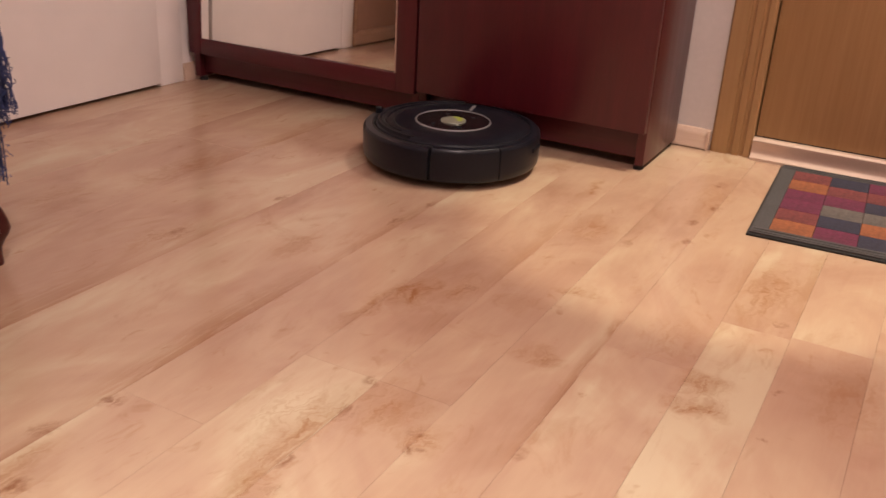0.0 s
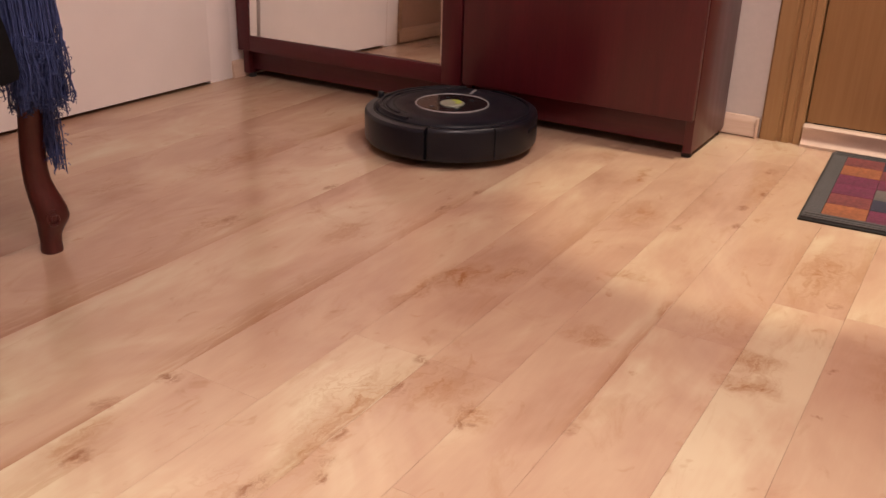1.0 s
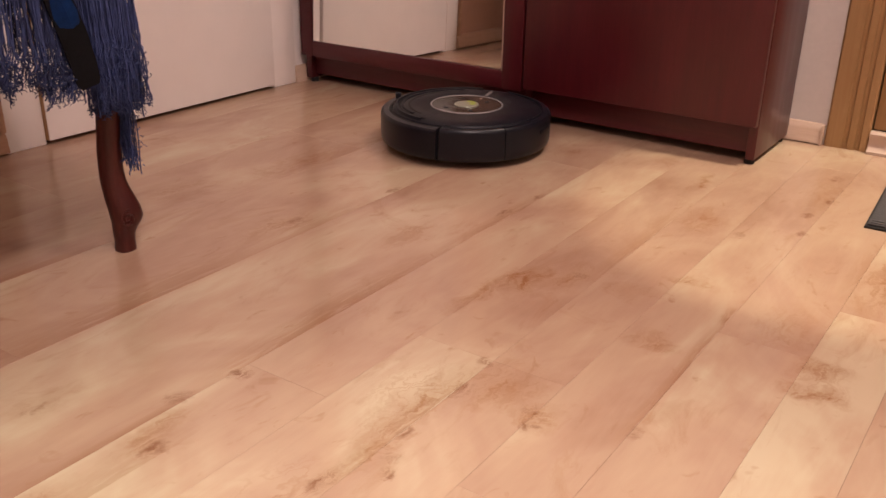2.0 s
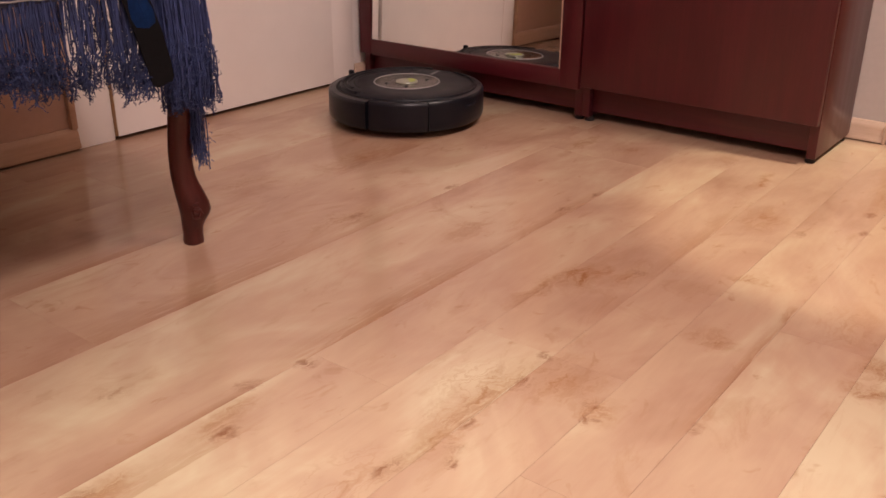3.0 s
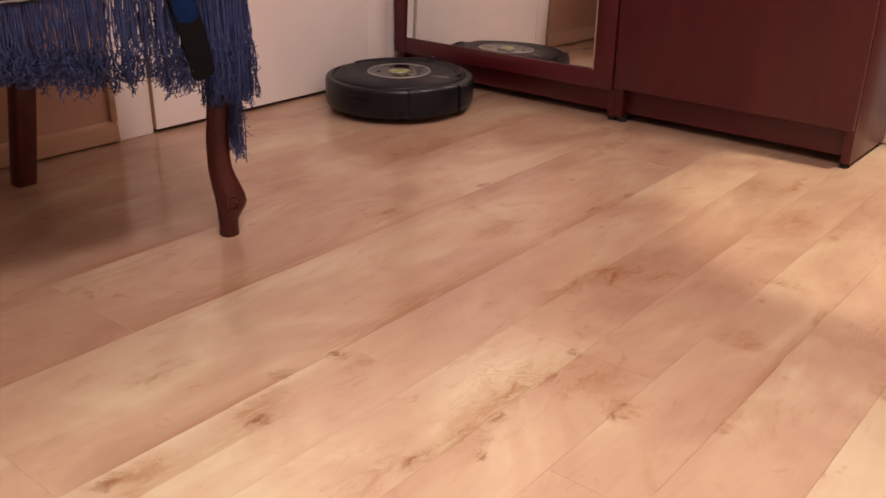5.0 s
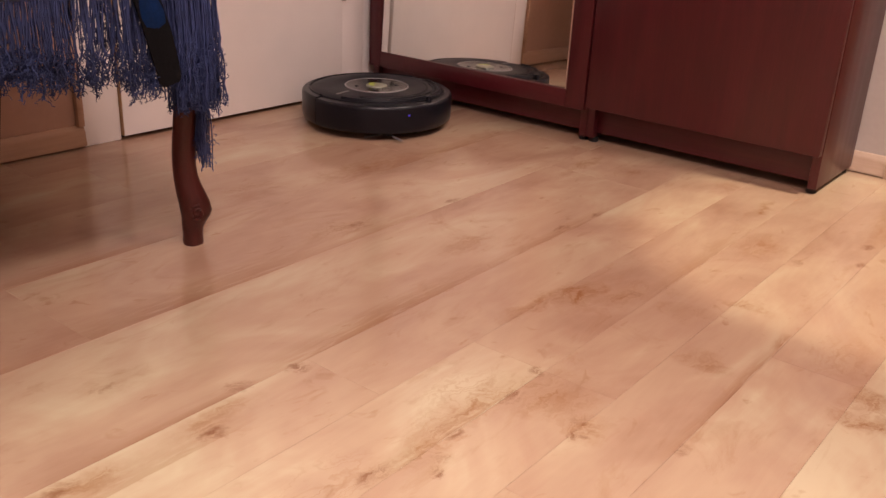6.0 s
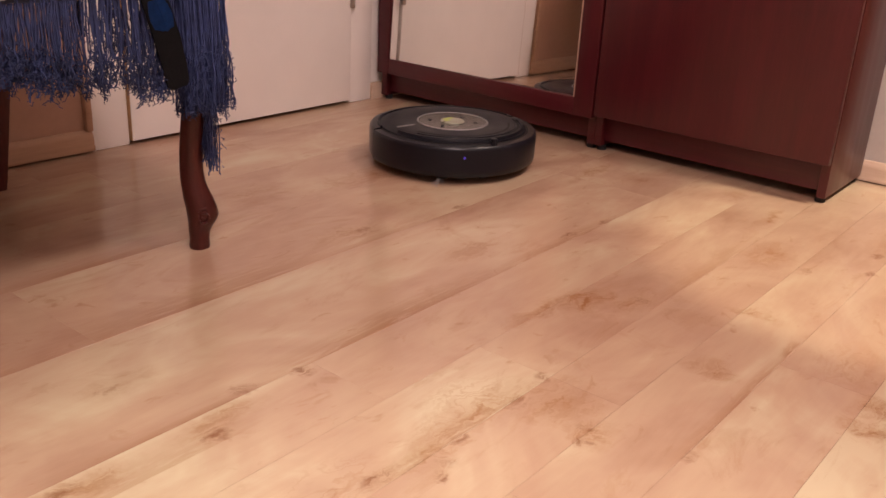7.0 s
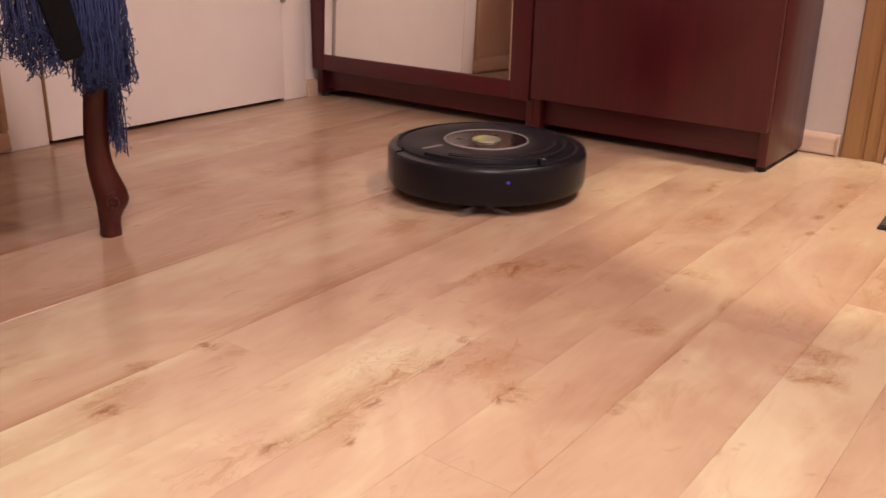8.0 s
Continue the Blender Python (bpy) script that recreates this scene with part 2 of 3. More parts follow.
FLOOR = floor_wood()
UNDERLAY = plain("underlay", (0.16, 0.08, 0.04), 0.8)
MAHOGANY = veneer("mahogany_veneer", (0.052, 0.0050, 0.0086), (0.066, 0.0066, 0.0108), (0.084, 0.0092, 0.0144), (1.0, 1.0, 0.07), 0.32, gloss=0.5)
MAHOGANY_FLAT = veneer("mahogany_veneer_level", (0.052, 0.0050, 0.0086), (0.066, 0.0066, 0.0108), (0.084, 0.0092, 0.0144), (0.07, 1.0, 1.0), 0.32, gloss=0.5)
CHAIRWOOD = veneer("stained_beech", (0.030, 0.0055, 0.0055), (0.064, 0.0125, 0.0105), (0.112, 0.027, 0.020), (1.0, 1.0, 0.15), 0.33, 120.0)
OAK = veneer("oak_veneer", (0.285, 0.155, 0.064), (0.335, 0.190, 0.081), (0.40, 0.235, 0.108), (1.0, 1.0, 0.04), 0.5, 130.0)
# brown corner trim, and maple skirting with the west wall's shade in its colour
SKIRT_DARK = veneer("shaded_maple_and_trim", (0.34, 0.20, 0.125), (0.43, 0.26, 0.165), (0.50, 0.32, 0.21), (0.06, 0.06, 1.0), 0.4, 160.0)
SKIRT = veneer("maple_skirting", (0.50, 0.35, 0.25), (0.58, 0.43, 0.325), (0.65, 0.50, 0.39), (0.06, 0.06, 1.0), 0.35, 160.0)
WHITE_PAINT = plain("white_gloss_paint", (0.89, 0.85, 0.81), 0.42, 0, 14.0, 0.03, 0.05)
WALL_PAINT = plain("pale_wall_paint", (0.60, 0.55, 0.51), 0.85, 0, 90.0, 0.05, 0.35)
TAN_PAINT = plain("tan_wall_paint", (0.46, 0.28, 0.20), 0.8, 0, 70.0, 0.06, 0.3)
CEIL_PAINT = plain("ceiling_paint", (0.8, 0.78, 0.74), 0.9, 0, 60.0, 0.03, 0.2)
CHAMPAGNE = plain("anodised_champagne", (0.52, 0.385, 0.30), 0.42, 0.15, 120.0, 0.05, 0.03)
STEEL = plain("brushed_steel", (0.42, 0.38, 0.34), 0.35, 1.0, 150.0, 0.08, 0.05)
# black of rubber parts, also used to draw shade in the robot's grooves
BLACK_GAP = plain("rubber_and_groove_shade", (0.008, 0.007, 0.007), 0.7)
GREY_MAT = plain("grey_mat_border", (0.052, 0.047, 0.048), 0.95, 0, 240.0, 0.3, 0.9)
MAT_COLOURS = [plain("woven_" + n, c, 0.95, 0, 200.0, 0.55, 0.9) for n, c in (
    ("red", (0.120, 0.026, 0.026)), ("orange", (0.200, 0.062, 0.024)), ("magenta", (0.095, 0.013, 0.036)),
    ("navy", (0.020, 0.018, 0.034)), ("grey", (0.085, 0.070, 0.064)))]
BODY_BLACK = plain("satin_black_plastic", (0.0070, 0.0072, 0.0115), 0.31, 0, 300.0, 0.25, 0.1, 0.27)
TOP_BLACK = plain("charcoal_plastic", (0.0075, 0.0075, 0.0115), 0.42, 0, 300.0, 0.25, 0.12, 0.17)
GLOSS_BLACK = plain("piano_black_plastic", (0.008, 0.008, 0.009), 0.14, 0, 200.0, 0.1, 0.02)
SILVER = plain("silver_plastic", (0.34, 0.33, 0.33), 0.38, 0.4, 200.0, 0.08, 0.03)
DULL_SILVER = plain("dull_silver_print", (0.22, 0.21, 0.21), 0.45, 0.2, 200.0, 0.08, 0.03)
BUTTON = plain("silver_grey_plastic", (0.27, 0.275, 0.215), 0.28, 0.3, 80.0, 0.12, 0.03)
GREEN = plain("lime_plastic", (0.34, 0.42, 0.06), 0.35, 0, 80.0, 0.15, 0.03)
BRISTLE = plain("grey_bristle", (0.2, 0.19, 0.19), 0.7)
YARN = plain("blue_yarn", (0.033, 0.049, 0.140), 0.9, 0, 70.0, 0.75, 0.6)
CLOTH = plain("blue_black_cloth", (0.018, 0.022, 0.05), 0.9, 0, 200.0, 0.4, 0.6)
STRAP = plain("black_webbing", (0.0045, 0.0045, 0.006), 0.8, 0, 220.0, 0.3, 0.5, 0.15)
# blue highlight on the black strap, put into a colour
SHEEN = plain("painted_blue_sheen", (0.003, 0.018, 0.075), 0.6, 0, 160.0, 0.4, 0.2, 0.1)


def mirror_glass():
    m, nt, b = material("mirror_silvering", 0.015, 1.0)
    f = noise_tex(nt, place(nt, (1, 1, 1)), 8.0, 3)
    nt.links.new(ramp(nt, f, (0.3, (0.90, 0.90, 0.88)), (0.7, (0.93, 0.925, 0.90))), b.inputs["Base Color"])
    nt.links.new(math_node(nt, "MULTIPLY", f, 0.035), b.inputs["Roughness"])
    return m


def lamp_dot():
    m, nt, b = material("blue_indicator", 0.4)
    b.inputs["Base Color"].default_value = (0.03, 0.02, 0.3, 1)
    b.inputs["Emission Color"].default_value = (0.12, 0.06, 1.0, 1)
    b.inputs["Emission Strength"].default_value = 0.4
    return m


MIRROR = mirror_glass()
BLUE_DOT = lamp_dot()


# ---- mesh helpers ----
def finish(bm, name, mat, smooth=True, angle=35):
    bmesh.ops.recalc_face_normals(bm, faces=bm.faces)
    me = bpy.data.meshes.new(name)
    bm.to_mesh(me)
    bm.free()
    me.materials.append(mat)
    if smooth:
        me.polygons.foreach_set("use_smooth", [True] * len(me.polygons))
        me.set_sharp_from_angle(angle=radians(angle))
    return me


def part(name, bm, mat, parent=None, label="", smooth=True):
    ob = new(name, finish(bm, name, mat, smooth))
    if parent is not None:
        ob.parent = parent
    if label:
        ob["label"] = label
    return ob


def thing(name, m, label, category, group="", kind=""):
    ob = new(name)
    ob.empty_display_size = 0.05
    ob.matrix_world = m
    return tagged(ob, label, category, group, kind)


def box(x0, x1, y0, y1, z0, z1, bevel=0.0, seg=2):
    bm = bmesh.new()
    bmesh.ops.create_cube(bm, size=1.0, matrix=Matrix.Translation(((x0 + x1) / 2, (y0 + y1) / 2, (z0 + z1) / 2)) @ Matrix.Diagonal((x1 - x0, y1 - y0, z1 - z0, 1)))
    if bevel:
        bmesh.ops.bevel(bm, geom=bm.edges[:], offset=bevel, segments=seg, profile=0.5, affect="EDGES")
    return bm


def sweep(profile, a, b, up=(0, 0, 1)):
    """A profile of (out, up) pairs pulled from a to b; out is to the left of the way."""
    bm = bmesh.new()
    a, b, up = Vector(a), Vector(b), Vector(up)
    side = up.cross((b - a).normalized())
    rings = [[bm.verts.new(p + side * u + up * v) for u, v in profile] for p in (a, b)]
    n = len(profile)
    for i in range(n):
        bm.faces.new((rings[0][i], rings[0][(i + 1) % n], rings[1][(i + 1) % n], rings[1][i]))
    bm.faces.new(rings[0])
    bm.faces.new(rings[1])
    return bm


def lathe(profile, start=0.0, stop=360.0, steps=72):
    """Turns (radius, height) pairs round the z axis; part of a turn gets end caps, so its profile is closed."""
    bm = bmesh.new()
    whole = stop - start >= 359.9
    n = steps if whole else steps + 1
    rings = []
    for i in range(n):
        a = radians(start + (stop - start) * i / steps)
        rings.append([bm.verts.new((r * math.cos(a), r * math.sin(a), z)) for r, z in profile])
    m = len(profile)
    for i in range(steps):
        p, q = rings[i], rings[(i + 1) % n]
        for j in range(m if not whole else m - 1):
            k = (j + 1) % m
            bm.faces.new((p[j], p[k], q[k], q[j]))
    if whole:
        for j in (0, m - 1):
            if profile[j][0] > 1e-6:
                bm.faces.new([r[j] for r in rings])
        bmesh.ops.remove_doubles(bm, verts=bm.verts, dist=1e-6)
    else:
        bm.faces.new(rings[0])
        bm.faces.new(rings[-1])
    return bm


def tube(bm, points, radius, sides=4, taper=1.0):
    rings = []
    for i, p in enumerate(points):
        a, b = points[max(0, i - 1)], points[min(len(points) - 1, i + 1)]
        d = (b - a).normalized()
        u = d.orthogonal().normalized()
        w = d.cross(u)
        r = radius * (1 + (taper - 1) * i / (len(points) - 1))
        rings.append([bm.verts.new(p + (u * math.cos(k * 2 * math.pi / sides) + w * math.sin(k * 2 * math.pi / sides)) * r) for k in range(sides)])
    for p, q in zip(rings, rings[1:]):
        for k in range(sides):
            bm.faces.new((p[k], p[(k + 1) % sides], q[(k + 1) % sides], q[k]))
    bm.faces.new(rings[0])
    bm.faces.new(rings[-1])
    return bm


def stack(levels, sides=14, power=2.6):
    """Rounded-square sections: (x, y, z, half width, half depth)."""
    bm = bmesh.new()
    rings = []
    for x, y, z, a, b in levels:
        ring = []
        for k in range(sides):
            t = 2 * math.pi * k / sides
            c, s = math.cos(t), math.sin(t)
            ring.append(bm.verts.new((x + a * math.copysign(abs(c) ** (2 / power), c), y + b * math.copysign(abs(s) ** (2 / power), s), z)))
        rings.append(ring)
    for p, q in zip(rings, rings[1:]):
        for k in range(sides):
            bm.faces.new((p[k], p[(k + 1) % sides], q[(k + 1) % sides], q[k]))
    bm.faces.new(rings[0])
    bm.faces.new(rings[-1])
    return bm


# ---- the room ----
EAST, SOUTH, NORTH, HIGH = 1.45, -1.7, 1.925, 2.5
WEST = pose(-1.617, 0.92, 0, 0, 0, -1.4)      # the door wall; its own y runs along it, x out of the room is negative


def solid(name, bm, mat, label="", category="wall"):
    ob = part(name, bm, mat)
    return tagged(ob, label, category, "", "structure")


def room():
    solid("wall_south", box(-2.0, EAST, SOUTH - 0.12, SOUTH, 0, HIGH), WALL_PAINT, "plain pale painted wall", "wall")
    solid("wall_east", box(EAST, EAST + 0.12, SOUTH - 0.12, NORTH + 0.12, 0, HIGH), WALL_PAINT, "plain pale painted wall", "wall")
    north = solid("wall_north", box(-1.8, -0.372, NORTH, NORTH + 0.12, 0, HIGH), WALL_PAINT, "pale painted wall behind the shoe cabinet", "wall")
    part("wall_piece", box(0.70, EAST, NORTH, NORTH + 0.12, 0, HIGH), WALL_PAINT, north)
    part("lintel", box(-0.372, 0.70, NORTH, NORTH + 0.12, 2.11, HIGH), WALL_PAINT, north)
    west = solid("wall_west", box(-0.13, -0.012, -2.7, -0.038, 0, HIGH), TAN_PAINT, "tan painted wall with a maple skirting", "wall")
    west.matrix_world = WEST
    part("wall_piece", box(-0.13, -0.012, 0.745, 1.06, 0, HIGH), WHITE_PAINT, west)
    part("lintel", box(-0.13, -0.012, -0.038, 0.745, 2.09, HIGH), WHITE_PAINT, west)
    part("corner_strip", box(-0.012, 0.002, -0.052, -0.0385, 0.044, 2.1, 0.002), SKIRT_DARK, west)
    ceiling = solid("ceiling", box(-2.0, EAST, SOUTH, NORTH, HIGH, HIGH + 0.1), CEIL_PAINT, "plain white ceiling", "ceiling")
    skirt = [(0, 0), (0.014, 0), (0.014, 0.008), (0.0115, 0.013), (0.0115, 0.026), (0.0085, 0.034), (0.004, 0.040), (0, 0.041)]
    b = solid("baseboard_north", sweep(skirt, (-0.3745, NORTH, 0.0025), (-0.47, NORTH, 0.0025)), SKIRT, "maple laminate skirting board", "baseboard")
    cap = part("end_cap", box(-0.3795, -0.3735, NORTH - 0.0155, NORTH, 0, 0.0425, 0.001), SKIRT, b)
    # same maple as the north skirting, its colour darkened for the shade here
    w = solid("baseboard_west", sweep(skirt, (-0.012, -0.0385, 0.005), (-0.012, -2.6, 0.005)), SKIRT_DARK, "maple laminate skirting board with shade in its colour", "baseboard")
    w.matrix_world = WEST
    p = solid("baseboard_west", sweep(skirt, (-0.012, 0.99, 0), (-0.012, 0.7425, 0)), SKIRT, "short maple skirting piece beside the white door frame", "baseboard")
    p.matrix_world = WEST


def white_door():
    d = thing("door_1", WEST, "closed white painted interior door in a white frame", "door", kind="structure")
    part("slab", box(-0.045, 0.002, 0.046, 0.662, 0.0088, 2.02, 0.002), WHITE_PAINT, d)
    part("frame_left", box(-0.12, -0.008, -0.038, 0.0440, 0, 2.09, 0.002), WHITE_PAINT, d)
    part("frame_right", box(-0.12, -0.006, 0.665, 0.742, 0, 2.09, 0.002), WHITE_PAINT, d)
    part("frame_top", box(-0.12, -0.006, 0.0445, 0.6645, 2.024, 2.09, 0.003), WHITE_PAINT, d)
    part("edge_band", box(-0.030, 0.0008, 0.0446, 0.0456, 0.0095, 2.02), OAK, d, "thin brown strip beside the door slab")
    part("threshold", box(-0.12, -0.022, 0.0445, 0.6645, 0.0005, 0.004), BLACK_GAP, d)
    for z in (0.277, 1.75):
        h = part("hinge", lathe([(0.0, -0.04), (0.005, -0.04), (0.0065, -0.038), (0.0065, 0.038), (0.005, 0.04), (0.0, 0.04)], steps=12), STEEL, d, "steel hinge barrel")
        h.location = (0.0045, 0.6635, z)
        part("leaf", box(-0.006, -0.003, -0.022, -0.002, -0.036, 0.036, 0.0005), STEEL, h)


def oak_door():
    d = thing("door_2", pose(0, NORTH, 0), "closed oak-veneer entrance door with a champagne metal threshold", "door", kind="structure")
    part("slab", box(-0.284, 0.622, 0.004, 0.044, 0.047, 2.03, 0.002), OAK, d)
    for x0, x1, name in ((-0.371, -0.287, "jamb_left"), (0.625, 0.70, "jamb_right")):
        w = x1 - x0
        prof = [(0, 0.115), (0, -0.004), (0.004, -0.008), (w * 0.40, -0.008), (w * 0.44, -0.002), (w * 0.50, -0.002), (w * 0.54, -0.007),
                (w * 0.68, -0.007), (w * 0.72, -0.001), (w * 0.78, -0.001), (w * 0.82, -0.006), (w - 0.003, -0.006), (w, -0.002), (w, 0.115)]
        bm = bmesh.new()
        lo = [bm.verts.new((x0 + u, v, 0.0)) for u, v in prof]
        hi = [bm.verts.new((x0 + u, v, 2.11)) for u, v in prof]
        for i in range(len(prof)):
            k = (i + 1) % len(prof)
            bm.faces.new((lo[i], lo[k], hi[k], hi[i]))
        bm.faces.new(lo)
        bm.faces.new(hi)
        part(name, bm, OAK, d)
    part("head", box(-0.286, 0.624, -0.006, 0.115, 2.034, 2.108, 0.002), OAK, d)
    prof = [(0, 0), (0.022, 0), (0.022, 0.006), (0.017, 0.011), (0.0145, 0.018), (0.0145, 0.028), (0.017, 0.033), (0.017, 0.041), (0.013, 0.0455), (0, 0.0455)]
    part("threshold", sweep(prof, (0.624, 0.003, 0), (-0.286, 0.003, 0)), CHAMPAGNE, d, "champagne metal threshold strip")


# ---- shoe cabinet ----
def cabinet():
    F = 1.672                                        # face of the doors
    x_left, x_mid, x_right = -1.593, -0.953, -0.445
    top, back = 1.88, 1.915
    for name, x0, x1, mirrored in (("shoe_cabinet", x_left, x_mid, True), ("shoe_cabinet", x_mid, x_right, False)):
        m = pose(x0, F, 0)
        label = "dark mahogany shoe cabinet with a framed mirror door" if mirrored else "dark mahogany shoe cabinet with a plain door"
        c = thing(name, m, label, "cabinet", "hall cabinets")
        w, dep = x1 - x0, back - F
        t = 0.018
        part("side_panel", box(0.0005, t, 0.018, dep, 0.0105, top, 0.001), MAHOGANY, c)
        part("side_panel", box(w - t, w - 0.0005, 0.018, dep, 0.0105, top, 0.001), MAHOGANY, c)
        part("bottom_panel", box(t, w - t, 0.0500, dep, 0.0662, 0.084), MAHOGANY_FLAT, c)
        part("top_panel", box(t, w - t, 0.018, dep, top - t, top, 0.001), MAHOGANY_FLAT, c)
        part("back_panel", box(t, w - t, dep - 0.006, dep, 0.084, top - t), MAHOGANY, c)
        part("kick_board", box(t, w - t, 0.0330, 0.0490, 0.0205, 0.0838, 0.0008), MAHOGANY_FLAT, c)
        for fx in (0.013, w - 0.013):
            for fy in (0.034, dep - 0.02):
                g = part("foot", lathe([(0, 0), (0.010, 0), (0.010, 0.0103), (0, 0.0103)], steps=12), BLACK_GAP, c, "black plastic glide")
                g.location = (fx, fy, 0)
        lo = 0.0715 if mirrored else 0.0785
        if mirrored:
            door = part("door", box(0.019, w - 0.019, 0.070, 0.074, lo + 0.016, top - 0.02), MAHOGANY, c)
            st_l, st_r, rail = 0.038, 0.047, 0.038
            part("stile", box(0.0015, st_l, 0.0, 0.0165, lo, top - 0.002, 0.0012), MAHOGANY, door)
            part("stile", box(w - 0.0035 - st_r, w - 0.0025, 0.0, 0.0165, lo, top - 0.002, 0.0012), MAHOGANY, door)
            part("rail", box(st_l + 0.0003, w - 0.0038 - st_r, 0.0004, 0.0165, lo, lo + rail, 0.0012), MAHOGANY_FLAT, door)
            part("rail", box(st_l + 0.0003, w - 0.0038 - st_r, 0.0004, 0.0165, top - 0.05, top - 0.002, 0.0012), MAHOGANY_FLAT, door)
            mir = part("mirror", box(st_l - w / 2 + 0.0016, w / 2 - 0.0052 - st_r, 0.0, 0.004, 0.0006, top - lo - rail - 0.052), MIRROR, door, "tall clear mirror")
            mir.matrix_basis = pose(w / 2, 0.0072, lo + rail, -1.6, 0, 0.78)
            part("bead", box(w - 0.0075 - st_r, w - 0.0043 - st_r, 0.0015, 0.0048, lo + rail + 0.0006, top - 0.0515, 0.0006), CHAMPAGNE, door, "thin bright bead")
            part("clip", box(st_l + 0.001, st_l + 0.006, 0.0, 0.0046, 0.285, 0.302, 0.0006), STEEL, door, "small metal mirror clip")
        else:
            door = part("door", box(0.003, w - 0.0015, 0.0, 0.0165, lo, top - 0.002, 0.0014), MAHOGANY, c)
            part("edge_band", box(0.0022, 0.0029, 0.0015, 0.016, lo + 0.001, top - 0.003), MAHOGANY, door)


# ---- door mat ----
def doormat():
    mat = thing("doormat", pose(-0.2, 1.478, 0, 0, 0, 2.6), "grey-bordered doormat woven in red, orange, purple and navy blocks", "doormat")
    L, D, e = 0.68, 0.42, 0.031
    part("backing", box(0, L, 0, D, 0, 0.004, 0.001), BLACK_GAP, mat)
    part("border", box(0.004, L - 0.004, 0.004, e, 0.0042, 0.0078, 0.0012), GREY_MAT, mat)
    part("border", box(0.004, L - 0.004, D - e, D - 0.004, 0.0042, 0.0078, 0.0012), GREY_MAT, mat)
    part("border", box(0.004, e, e, D - e, 0.0042, 0.0078, 0.0012), GREY_MAT, mat)
    part("border", box(L - e, L - 0.004, e, D - e, 0.0042, 0.0078, 0.0012), GREY_MAT, mat)
    for k in (0.008, 0.019):                            # ribs of the border
        part("border_rib", box(0.008, L - 0.008, k, k + 0.005, 0.0076, 0.0090, 0.0006), GREY_MAT, mat)
        part("border_rib", box(0.008, L - 0.008, D - k - 0.005, D - k, 0.0076, 0.0090, 0.0006), GREY_MAT, mat)
    rows, cols = 6, 9
    order = "102210 234203 314302 421034 032410 243103 130241 304122 213043".split()
    cw, ch = (L - 2 * e) / cols, (D - 2 * e) / rows
    shapes = {}
    rng = random.Random(7)
    for i in range(cols):
        for j in range(rows):
            k = int(order[i][j])
            if k not in shapes:
                shapes[k] = finish(box(0.0002, cw - 0.0002, 0.0002, ch - 0.0002, 0.0042, 0.0074, 0.0008, 1), "block", MAT_COLOURS[k])
            ob = new("block", shapes[k])
            ob.parent = mat
            ob.location = (e + i * cw, e + j * ch, rng.uniform(-0.0004, 0.0003))


# ---- robot vacuum; it faces its own +x ----
ROBOT = []


